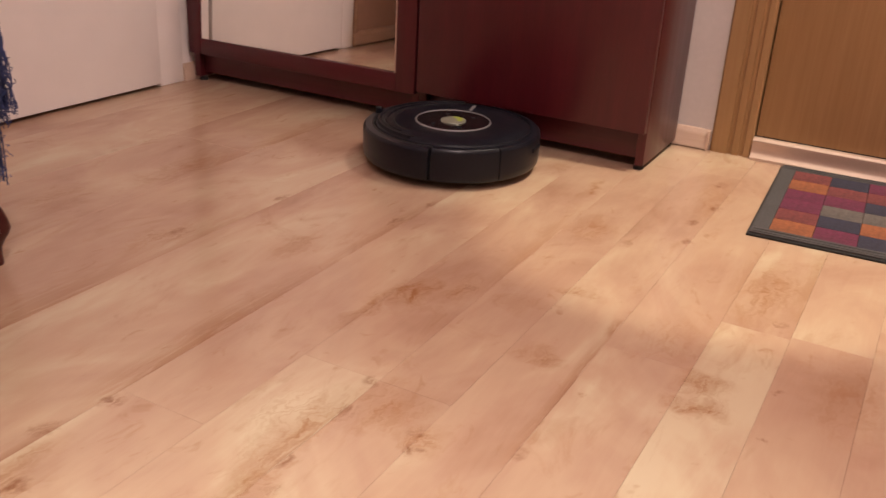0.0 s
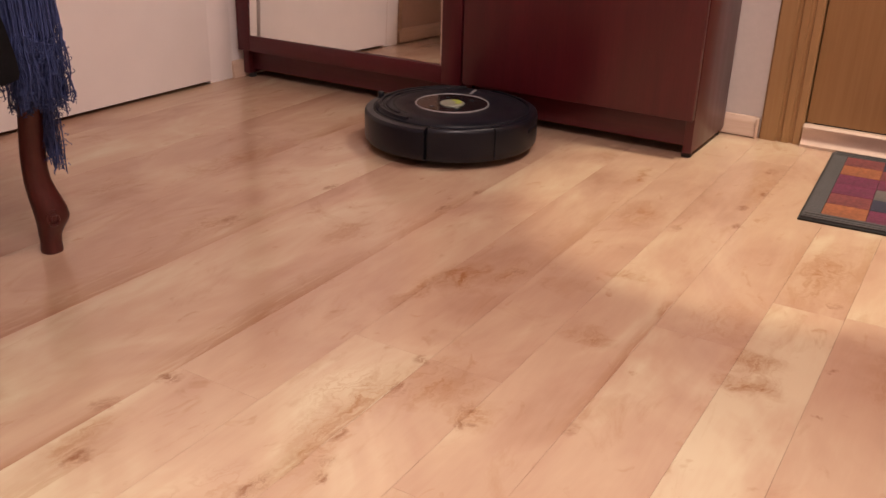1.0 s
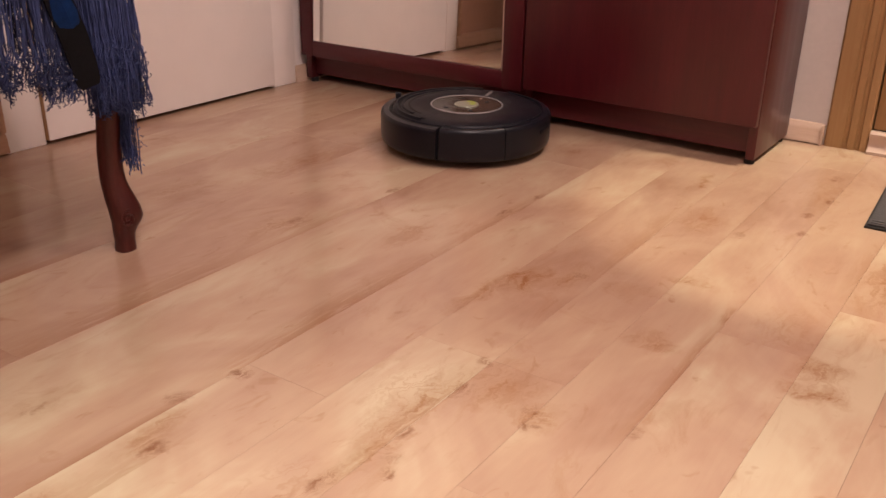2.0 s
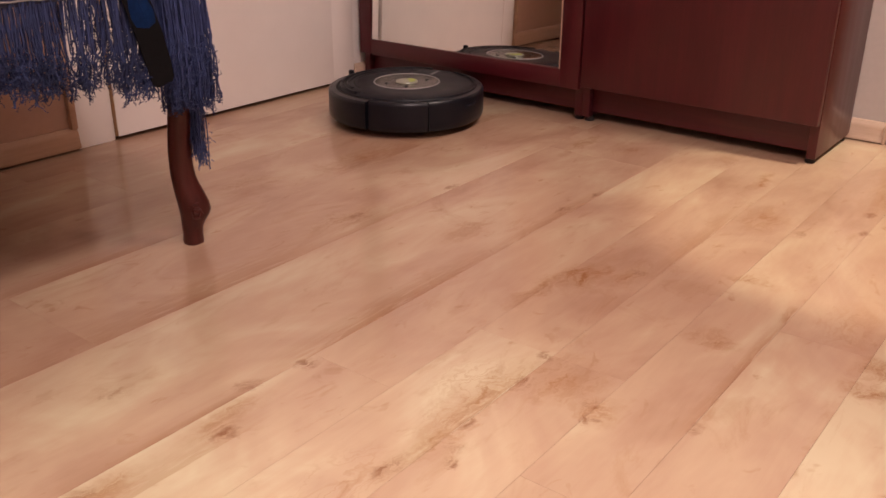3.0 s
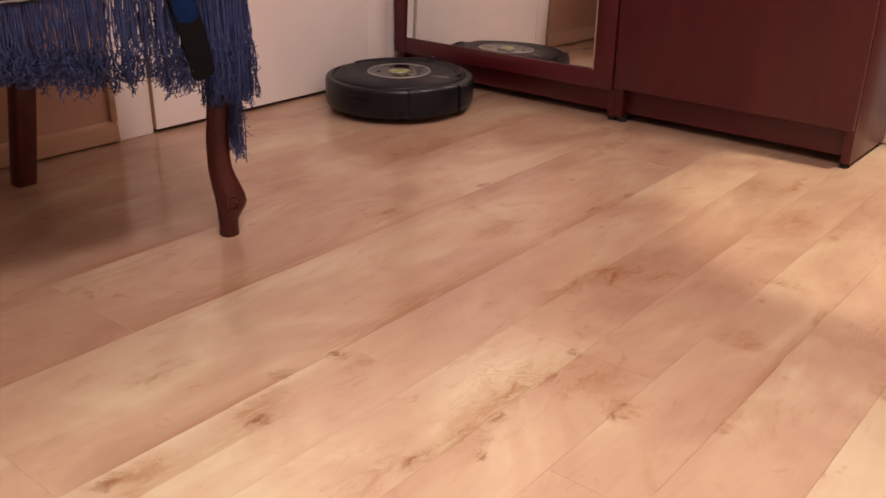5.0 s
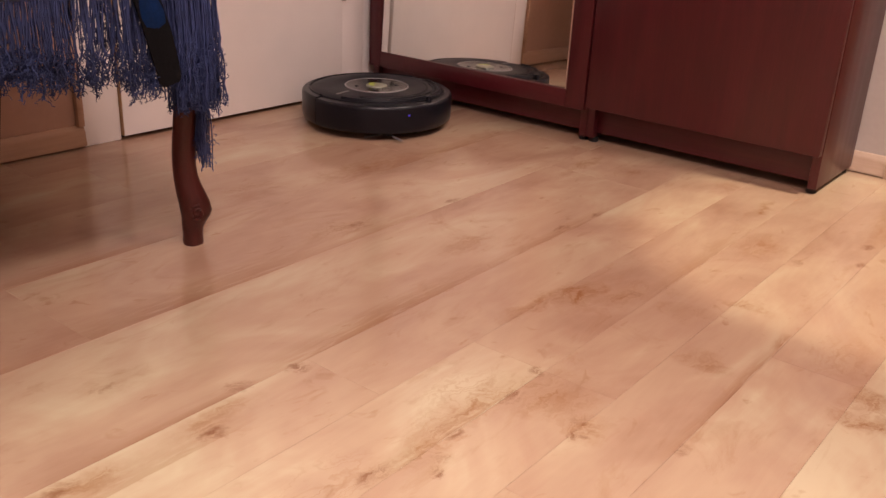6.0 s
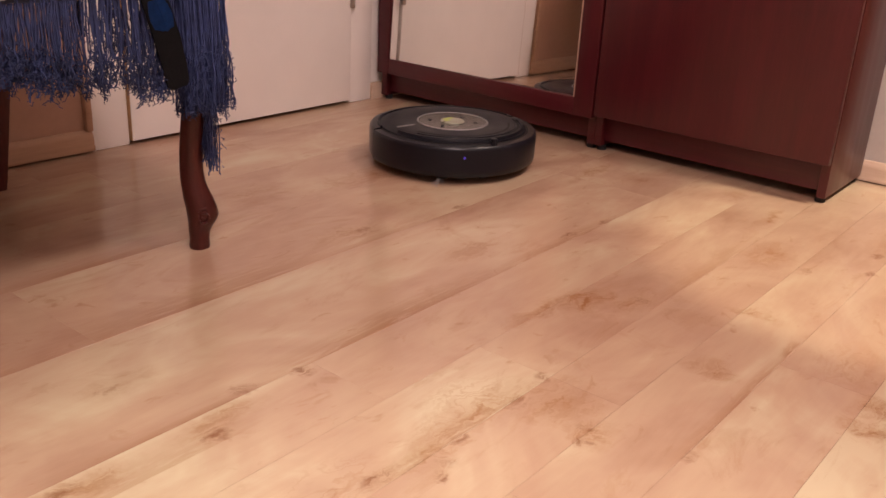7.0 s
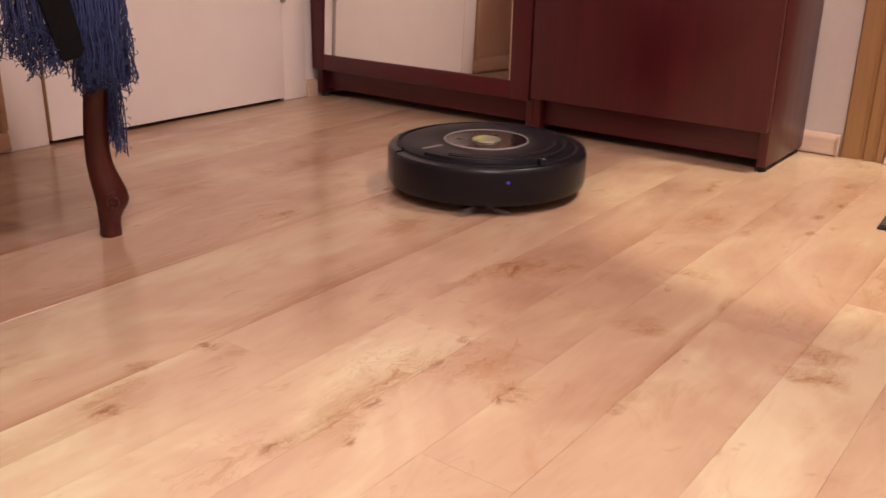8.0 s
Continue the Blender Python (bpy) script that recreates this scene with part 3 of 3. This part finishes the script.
def robot():
    r = thing("robot_vacuum", pose(0, 0, 0), "round black robot vacuum cleaner with a silver ring", "robot vacuum")
    ROBOT.append(r)
    R = 0.168
    part("underside", lathe([(0, 0.012), (0.135, 0.012), (0.152, 0.017), (0.157, 0.024), (0.157, 0.060), (0, 0.060)], steps=72), BLACK_GAP, r)
    shell = [(R - 0.016, 0.018), (R - 0.004, 0.0155), (R - 0.0008, 0.021), (R, 0.030), (R, 0.069), (R - 0.0012, 0.0740), (R - 0.0045, 0.0772), (R - 0.016, 0.0785)]
    part("side_shell", lathe(shell, 98.5, 141.5, 18), BODY_BLACK, r)
    part("side_shell", lathe(shell, 218.5, 261.5, 18), BODY_BLACK, r)
    bin_ = part("dust_bin", lathe(shell, 142.2, 217.8, 30), BODY_BLACK, r, "removable black dust bin")
    part("release", box(-R - 0.0012, -R + 0.003, -0.02, 0.02, 0.052, 0.060, 0.001), TOP_BLACK, bin_)
    R2 = 0.171
    bump_profile = [(R2 - 0.016, 0.019), (R2 - 0.004, 0.0165), (R2 - 0.0008, 0.021), (R2, 0.030), (R2, 0.068), (R2 - 0.0012, 0.0725), (R2 - 0.0045, 0.0755), (R2 - 0.016, 0.0765)]
    bumper = part("bumper", lathe(bump_profile, -96.5, 96.5, 60), BODY_BLACK, r, "glossy black front bumper")
    part("top_plate", lathe([(0, 0.0822), (0.071, 0.0822), (0.0735, 0.0838), (0.125, 0.0830), (0.140, 0.0815), (0.1475, 0.0785), (0.1490, 0.075), (0.149, 0.058), (0, 0.058)], steps=96), TOP_BLACK, r)
    rim = part("rim", lathe([(0.150, 0.074), (0.1535, 0.0785), (0.1515, 0.0815), (0.1485, 0.0805), (0.148, 0.074)], 100, 260, 56), TOP_BLACK, r)
    for rad, a0, a1 in ((0.1405, -78, 78), (0.1265, -62, 62)):
        part("crescent_ridge", lathe([(rad - 0.0035, 0.080), (rad - 0.002, 0.0852), (rad + 0.002, 0.0852), (rad + 0.0045, 0.080)], a0, a1, 48), TOP_BLACK, r)
    # black arcs just proud of the top draw the shade in its grooves
    for r0, r1, a0, a1 in ((0.1125, 0.1165, -66, 66), (0.1325, 0.1350, -80, 80)):
        part("groove", lathe([(r0, 0.080), (r0, 0.0839), (r1, 0.0837), (r1, 0.080)], a0, a1, 48), BLACK_GAP, r, "groove shade drawn as a black arc")
    # black fill draws the shade between bumper and top plate
    part("bumper_gap", lathe([(0.1505, 0.070), (0.1505, 0.0768), (0.1545, 0.0768), (0.1545, 0.070)], -97, 97, 56), BLACK_GAP, r)
    panel = part("control_panel", lathe([(0, 0.0836), (0.062, 0.0836), (0.0695, 0.0845), (0.0695, 0.082), (0, 0.082)], steps=64), GLOSS_BLACK, r, "glossy round control panel")
    part("ring", lathe([(0.0698, 0.0835), (0.0702, 0.0852), (0.0712, 0.0858), (0.0722, 0.0852), (0.0726, 0.0835), (0.0698, 0.0835)], steps=72), SILVER, panel, "thin silver ring")
    button = part("button", lathe([(0, 0.0872), (0.018, 0.0868), (0.0235, 0.0856), (0.0245, 0.0838), (0, 0.0838)], steps=40), BUTTON, panel, "silver centre button")
    part("button_mark", lathe([(0.0085, 0.0862), (0.0085, 0.0876), (0.0185, 0.0873), (0.0185, 0.0860)], 150, 290, 20), GREEN, button, "lime green crescent")
    for a in (55, 125, 235, 305):
        s = part("key", lathe([(0, 0.0846), (0.004, 0.0845), (0.0045, 0.0836), (0, 0.0836)], steps=14), TOP_BLACK, panel)
        s.location = (0.046 * math.cos(radians(a)), 0.046 * math.sin(radians(a)), 0.0)
    part("sensor_knob", lathe([(0, 0.0885), (0.0045, 0.0885), (0.0062, 0.0870), (0.0068, 0.072), (0, 0.072)], steps=20), BODY_BLACK, r, "small infrared sensor knob").location = (0.157, 0, 0)
    handle = part("name_plate", box(-0.0035, 0.0035, -0.021, 0.021, -0.001, 0.0004, 0.0002), DULL_SILVER, r, "small silver name plate")
    handle.matrix_basis = pose(0.0, -0.106, 0.0834, 0, 0, 8)
    part("indicator_light", lathe([(0, -0.0005), (0.0027, 0), (0.0022, 0.0012), (0, 0.0016)], steps=14), BLUE_DOT, bumper, "lit blue indicator").matrix_basis = Matrix.Translation((0.1706 * math.cos(radians(-22)), 0.1706 * math.sin(radians(-22)), 0.056)) @ pose(0, 0, 0, 0, 0, -22) @ pose(0, 0, 0, 0, 90, 0)
    for s in (1, -1):
        wh = part("wheel", lathe([(0, -0.012), (0.026, -0.012), (0.030, -0.008), (0.030, 0.008), (0.026, 0.012), (0, 0.012)], steps=28), BLACK_GAP, r)
        wh.matrix_basis = pose(0, 0.115 * s, 0.0302, 90, 0, 0)
    part("caster", lathe([(0, -0.008), (0.013, -0.008), (0.013, 0.008), (0, 0.008)], steps=18), BLACK_GAP, r).matrix_basis = pose(0.125, 0, 0.0132, 90, 0, 0)
    brush = part("side_brush", lathe([(0, 0.010), (0.012, 0.010), (0.012, 0.016), (0, 0.016)], steps=16), TOP_BLACK, r, "spinning side brush")
    rng = random.Random(3)
    for k in range(3):
        bm = bmesh.new()
        for i in range(14):
            a = radians(120 * k) + rng.gauss(0, 0.13)
            ln = rng.uniform(0.040, 0.052)
            d = Vector((math.cos(a), math.sin(a), 0))
            tube(bm, [d * 0.008 + Vector((0, 0, 0.012)), d * ln * 0.55 + Vector((0, 0, 0.009)), d * ln + Vector((0, 0, rng.uniform(0.0025, 0.006)))], 0.0004, 3, 0.6)
        part("bristles", bm, BRISTLE, brush, "grey bristles")
    ROBOT.append(brush)


# ---- chair with a fringed shawl ----
def chair():
    c = thing("chair", pose(0, 0, 0), "carved dark-stained wooden chair with cabriole front legs", "chair")

    def cabriole(x, y, dx, dy):
        lv = []
        for z, o, h in ((0.0, 0.0, 0.0141), (0.004, 0.0, 0.0146), (0.016, 0.0005, 0.0137), (0.027, 0.0007, 0.0149), (0.037, 0.0032, 0.0173), (0.046, 0.0062, 0.0201),
                        (0.055, 0.0070, 0.0221), (0.067, 0.0051, 0.0217), (0.080, 0.0013, 0.0204), (0.094, -0.0025, 0.0183), (0.107, -0.0052, 0.0170), (0.125, -0.0062, 0.0162),
                        (0.151, -0.0054, 0.0161), (0.177, -0.0029, 0.0160), (0.202, -0.0004, 0.0158), (0.227, 0.0020, 0.0160), (0.26, 0.0055, 0.0175), (0.30, 0.009, 0.021),
                        (0.34, 0.010, 0.026), (0.372, 0.009, 0.029), (0.40, 0.006, 0.030)):
            lv.append((x + dx * o, y + dy * o, z, h, h))
        return stack(lv, 16, 2.5)

    for x, y, s in ((-1.072, 0.723, 1), (-1.072, 0.215, -1)):
        leg = part("front_leg", cabriole(x, y, 0.75, 0.66 * s), CHAIRWOOD, c, "curved cabriole leg with a carved scroll foot")
        pts = []
        for k in range(34):                                      # carved spiral on the foot
            a, q = 1.2 + k * 0.32, 0.0105 * (1 - 0.8 * k / 33)
            pts.append(Vector((-0.0022 * (q / 0.0105) ** 2, q * math.cos(a), q * math.sin(a) * 1.25)))
        sc = part("scroll", tube(bmesh.new(), pts, 0.0023, 6, 0.8), CHAIRWOOD, leg)
        sc.matrix_basis = Matrix.Translation((x + 0.0250, y - 0.0072 * s, 0.056)) @ pose(0, 0, 0, 0, 0, -30 * s)
    for x, y in ((-1.512, 0.640), (-1.512, 0.295)):
        part("rear_leg", stack([(x - 0.016, y - 0.009, 0.0, 0.0175, 0.0175), (x - 0.014, y - 0.007, 0.02, 0.0182, 0.0182), (x + 0.001, y + 0.013, 0.2, 0.0188, 0.0188), (x + 0.004, y + 0.017, 0.40, 0.022, 0.022)], 16, 7), CHAIRWOOD, c, "straight square rear leg")
    part("front_rail", box(-1.094, -1.046, 0.242, 0.694, 0.385, 0.44, 0.006), CHAIRWOOD, c)
    part("rear_rail", box(-1.53, -1.494, 0.32, 0.615, 0.385, 0.44, 0.004), CHAIRWOOD, c)
    for y0, y1 in ((0.705, 0.655), (0.232, 0.285)):
        a, b = Vector((-1.10, y0, 0)), Vector((-1.488, y1, 0))
        part("side_rail", sweep([(-0.014, 0.387), (0.014, 0.387), (0.014, 0.44), (-0.014, 0.44)], a, b), CHAIRWOOD, c)
    bm = box(-1.54, -1.035, 0.20, 0.74, 0.4402, 0.485, 0.02, 4)
    part("seat", bm, CLOTH, c, "dark upholstered seat")


def shawl():
    s = thing("fringed_shawl", pose(0, 0, 0), "dark blue shawl with crinkled yarn fringe draped over the chair", "shawl")
    rng = random.Random(11)
    # the knitted cloth lies on the seat and turns down over its edges
    bm = bmesh.new()
    nx, ny = 26, 30
    verts = {}
    for i in range(nx + 1):
        for j in range(ny + 1):
            u, v = i / nx, j / ny
            x, y = -1.50 + 0.485 * u, 0.19 + 0.562 * v
            over = max(0, x + 1.045) * 1.0
            side = max(0, y - 0.725) + max(0, 0.215 - y)
            z = 0.4905 + 0.004 * noise.noise((x * 14, y * 14, 0)) - min(1.0, over / 0.03) * min(over, 0.2) * 1.2 - side * 1.15
            xx = x - max(0, over - 0.02) * 0.6
            yy = y - max(0, y - 0.745) * 0.6 + max(0, 0.195 - y) * 0.6
            verts[i, j] = bm.verts.new((xx, yy, z))
    for i in range(nx):
        for j in range(ny):
            bm.faces.new((verts[i, j], verts[i + 1, j], verts[i + 1, j + 1], verts[i, j + 1]))
    cloth = part("cloth", bm, CLOTH, s, "dark blue knitted cloth")
    sm = cloth.modifiers.new("thick", "SOLIDIFY")
    sm.thickness = 0.004
    # the dark hem hangs over the front of the seat
    bm = bmesh.new()
    rows = []
    for j in range(41):
        y = 0.19 + 0.475 * j / 40
        wob = 0.003 * noise.noise((y * 22, 3, 0))
        rows.append([bm.verts.new((-1.006 + wob + dx, y, z)) for dx, z in ((-0.018, 0.4905), (0.0, 0.476), (0.004, 0.43), (0.005, 0.388 + wob), (0.0, 0.388 + wob), (-0.004, 0.43), (-0.006, 0.47), (-0.018, 0.485))])
    for p, q in zip(rows, rows[1:]):
        for k in range(8):
            bm.faces.new((p[k], p[(k + 1) % 8], q[(k + 1) % 8], q[k]))
    bm.faces.new(rows[0])
    bm.faces.new(rows[-1])
    hem = part("hem", bm, CLOTH, s, "dark knitted hem")
    part("hem_cord", tube(bmesh.new(), [Vector((-0.999 + 0.003 * noise.noise(((0.2 + 0.0115 * j) * 22, 3, 0)), 0.2 + 0.0115 * j, 0.3935 + 0.003 * noise.noise((j * 0.4, 8, 0)))) for j in range(40)], 0.0013, 5), SILVER, hem, "thin grey cord along the hem")

    def strand(bm, top, low, frizz, curly=0.34):
        n = 19
        pts = []
        ph, amp = rng.uniform(0, 6.28), rng.uniform(0.0004, 0.0016)
        for i in range(n):
            f = i / (n - 1)
            p = top.lerp(low, f)
            c = frizz * 0.15 * min(1.0, max(0.0, f - 0.5) * 4)
            pts.append(p + Vector((amp * math.sin(6 * f + ph) + rng.gauss(0, c), amp * 1.4 * math.sin(7 * f + ph * 1.7) + rng.gauss(0, c * 1.1), 0)))
        tube(bm, pts, rng.uniform(0.0007, 0.0012), 4, 0.9)
        # crinkled loose ends
        for k in range(rng.randint(8, 11)):
            f = 1.0 - curly * rng.random() ** 1.3
            p = top.lerp(low, f) + Vector((rng.gauss(0, 0.0022), rng.gauss(0, 0.0026), 0))
            q = [p]
            for i in range(5):
                p = p + Vector((rng.gauss(0, 0.0016), rng.gauss(0, 0.0019), rng.uniform(-0.0030, 0.0014)))
                q.append(p)
            tube(bm, q, 0.00062, 3, 0.8)

    def drop(y):
        return 0.238 + 0.33 * max(0, 0.745 - y) * 0.62

    bm = bmesh.new()
    for i in range(540):                                  # front edge, loose and thin in the middle
        y = rng.uniform(0.17, 0.655)
        if 0.50 < y < 0.655 and rng.random() < 0.35:
            continue
        x = -1.006 + rng.gauss(0, 0.006)
        strand(bm, Vector((-1.003 + rng.gauss(0, 0.0012), y + rng.gauss(0, 0.004), 0.40)), Vector((x, y, drop(y) + rng.gauss(0, 0.008))), 0.011)
    tagged(part("front_fringe", bm, YARN, s, "crinkled unseen blue yarn fringe that shades the floor"), kind="stuff")
    bm = bmesh.new()
    for i in range(210):                                  # dense bunch at the corner
        y = rng.uniform(0.664, 0.732)
        x = -1.012 + rng.gauss(0, 0.008)
        strand(bm, Vector((x, y * 0.9 + 0.068, 0.468)), Vector((x + 0.004, y + rng.gauss(0, 0.003), 0.235 + rng.gauss(0, 0.010))), 0.010)
    tagged(part("corner_fringe", bm, YARN, s, "thick bunch of blue yarn"), kind="stuff")
    bm = bmesh.new()
    for i in range(200):                                  # far side, hanging lower behind the leg
        x = rng.uniform(-1.11, -1.045)
        y = 0.737 + rng.gauss(0, 0.005)
        low = 0.135 + 0.9 * max(0, -1.045 - x) + rng.gauss(0, 0.012) + max(0, (x + 1.036)) * 1.3
        strand(bm, Vector((x, y - 0.004, 0.455)), Vector((x + rng.gauss(0, 0.004), y, low)), 0.010, 0.6)
    for i in range(120):
        x = rng.uniform(-1.46, -1.09)
        y = 0.737 + rng.gauss(0, 0.005)
        strand(bm, Vector((x, y - 0.004, 0.455)), Vector((x, y, 0.27 + rng.gauss(0, 0.01))), 0.010)
    tagged(part("side_fringe", bm, YARN, s, "longer unseen blue yarn fringe that shades the floor"), kind="stuff")
    bm = bmesh.new()
    for i in range(300):                                  # the other side of the seat, unseen: added to shade the floor below
        x = rng.uniform(-1.49, -1.02)
        y = 0.188 + rng.gauss(0, 0.005)
        strand(bm, Vector((x, y + 0.004, 0.455)), Vector((x, y, 0.335 + rng.gauss(0, 0.01))), 0.010)
    tagged(part("side_fringe", bm, YARN, s, "unseen blue yarn fringe that shades the floor"), kind="stuff")


def strap():
    t = thing("hanging_strap", pose(0, 0, 0), "black webbing strap hanging from the chair seat", "strap")

    def ribbon(rows, wide, thick):
        bm = bmesh.new()
        rings = []
        for (x, y, z, lean), width in zip(rows, wide):
            side = Vector((0.25, 0.93, 0.28 * 1.0)).normalized()
            n = Vector((0.97, -0.25, 0.0))
            p = Vector((x, y, z))
            rings.append([bm.verts.new(p + side * a * width + n * (b * thick + lean * (1 - abs(a) * 2))) for a, b in ((-0.5, -0.5), (0.0, -0.5), (0.5, -0.5), (0.5, 0.5), (0.0, 0.5), (-0.5, 0.5))])
        for p, q in zip(rings, rings[1:]):
            for k in range(6):
                bm.faces.new((p[k], p[(k + 1) % 6], q[(k + 1) % 6], q[k]))
        bm.faces.new(rings[0])
        bm.faces.new(rings[-1])
        bmesh.ops.bevel(bm, geom=[e for e in bm.edges if len(e.link_faces) == 2 and e.calc_face_angle(0) > 1.0], offset=0.0008, segments=1, affect="EDGES")
        return bm

    body = part("webbing", ribbon([(-1.05, 0.580, 0.502, 0), (-1.005, 0.590, 0.49, 0), (-0.992, 0.600, 0.44, 0.001), (-0.990, 0.610, 0.40, 0.002), (-0.989, 0.620, 0.370, 0.004), (-0.989, 0.631, 0.333, 0.003), (-0.989, 0.640, 0.295, 0.002), (-0.989, 0.643, 0.276, 0.001), (-0.989, 0.645, 0.270, 0.0)],
                                  [0.030, 0.030, 0.030, 0.031, 0.033, 0.034, 0.032, 0.030, 0.022], 0.004), STRAP, t)
    # thin blue layer that paints the highlight on the webbing
    part("ribbon", ribbon([(-0.9872, 0.615, 0.384, 0.003), (-0.9868, 0.618, 0.374, 0.005), (-0.9866, 0.622, 0.362, 0.0055), (-0.9868, 0.626, 0.350, 0.004), (-0.9874, 0.629, 0.342, 0.002)], [0.020, 0.026, 0.030, 0.026, 0.018], 0.002), SHEEN, body, "blue highlight painted on the strap")


# ---- floor boards, last ----
SEAMS = [-1.93, -1.725, -1.520, -1.316, -1.112, -0.906, -0.686, -0.567, -0.461, -0.367, -0.270, -0.160, -0.070]
# one butt joint of a row, and the tones of the boards before and after it
ENDS = {3: (0.05, 0.50, 0.42), 4: (0.447, 0.40, 0.55), 5: (0.22, 0.55, 0.50), 6: (0.593, 0.78, 0.52), 7: (0.766, 0.90, 0.40), 8: (0.766, 0.62, 0.40),
        9: (0.55, 0.58, 0.42), 10: (0.992, 0.52, 0.38), 11: (1.143, 0.70, 0.58), 12: (1.152, 0.42, 0.74)}


def floor():
    f = solid("floor", box(-2.0, EAST + 0.1, SOUTH - 0.1, NORTH + 0.1, -0.06, -0.0085), UNDERLAY, "light maple laminate floor with knots and darker streaks", "floor")
    xs = SEAMS + [-0.070 + 0.1 * k for k in range(1, 16)]
    rng = random.Random(5)
    for i, (a, b) in enumerate(zip(xs, xs[1:])):
        y, before, after = ENDS.get(i, (rng.uniform(0.2, 1.3), 0.5, 0.5))
        cuts = [y]
        while cuts[-1] < NORTH:
            cuts.append(min(NORTH + 0.02, cuts[-1] + rng.uniform(1.15, 1.35)))
        while cuts[0] > SOUTH:
            cuts.insert(0, max(SOUTH - 0.02, cuts[0] - rng.uniform(1.15, 1.35)))
        for c, d in zip(cuts, cuts[1:]):
            if d - c < 0.02:
                continue
            w, l = b - a, d - c
            bm = box(-w / 2 + 0.0001, w / 2 - 0.0001, -l / 2 + 0.0001, l / 2 - 0.0001, -0.008, 0.0, 0.0002, 1)
            ob = part("plank", bm, FLOOR, f, smooth=False)
            ob.location = ((a + b) / 2, (c + d) / 2, 0)
            tone = (after if c >= y - 0.01 else before) if i in ENDS else rng.uniform(0.35, 0.7)
            ob.color = (tone, tone, tone, 1)



room()
white_door()
oak_door()
cabinet()
doormat()
robot()
chair()
shawl()
strap()
floor()

# ---- what moves ----
ROBOT_ROWS = [
    (0.0, -0.773, 1.511, 187), (0.5, -0.772, 1.504, 187), (1.0, -0.872, 1.500, 187), (1.5, -0.866, 1.494, 188), (1.7, -0.893, 1.483, 188),
    (2.8, -1.199, 1.461, 183), (3.0, -1.262, 1.461, 183), (3.5, -1.325, 1.464, 181), (4.0, -1.397, 1.456, 182), (4.25, -1.402, 1.460, 177),
    (4.5, -1.403, 1.465, 158), (4.8, -1.396, 1.465, 127), (5.0, -1.389, 1.465, 101), (5.2, -1.394, 1.480, 82), (5.5, -1.394, 1.480, 50), (5.8, -1.385, 1.474, 17),
    (6.05, -1.368, 1.460, -6), (6.3, -1.321, 1.437, -14), (6.5, -1.272, 1.426, -16), (7.0, -1.106, 1.376, -21), (7.5, -0.963, 1.329, -22), (8.0, -0.796, 1.279, -22)]


def motions():
    vacuum, brush = ROBOT
    walk(vacuum, [(t, pose(x, y, 0, 0, 0, a)) for t, x, y, a in ROBOT_ROWS])
    walk(brush, [(k * 0.1, pose(0.118, -0.088, 0, 0, 0, 80 * k)) for k in range(81)])


motions()
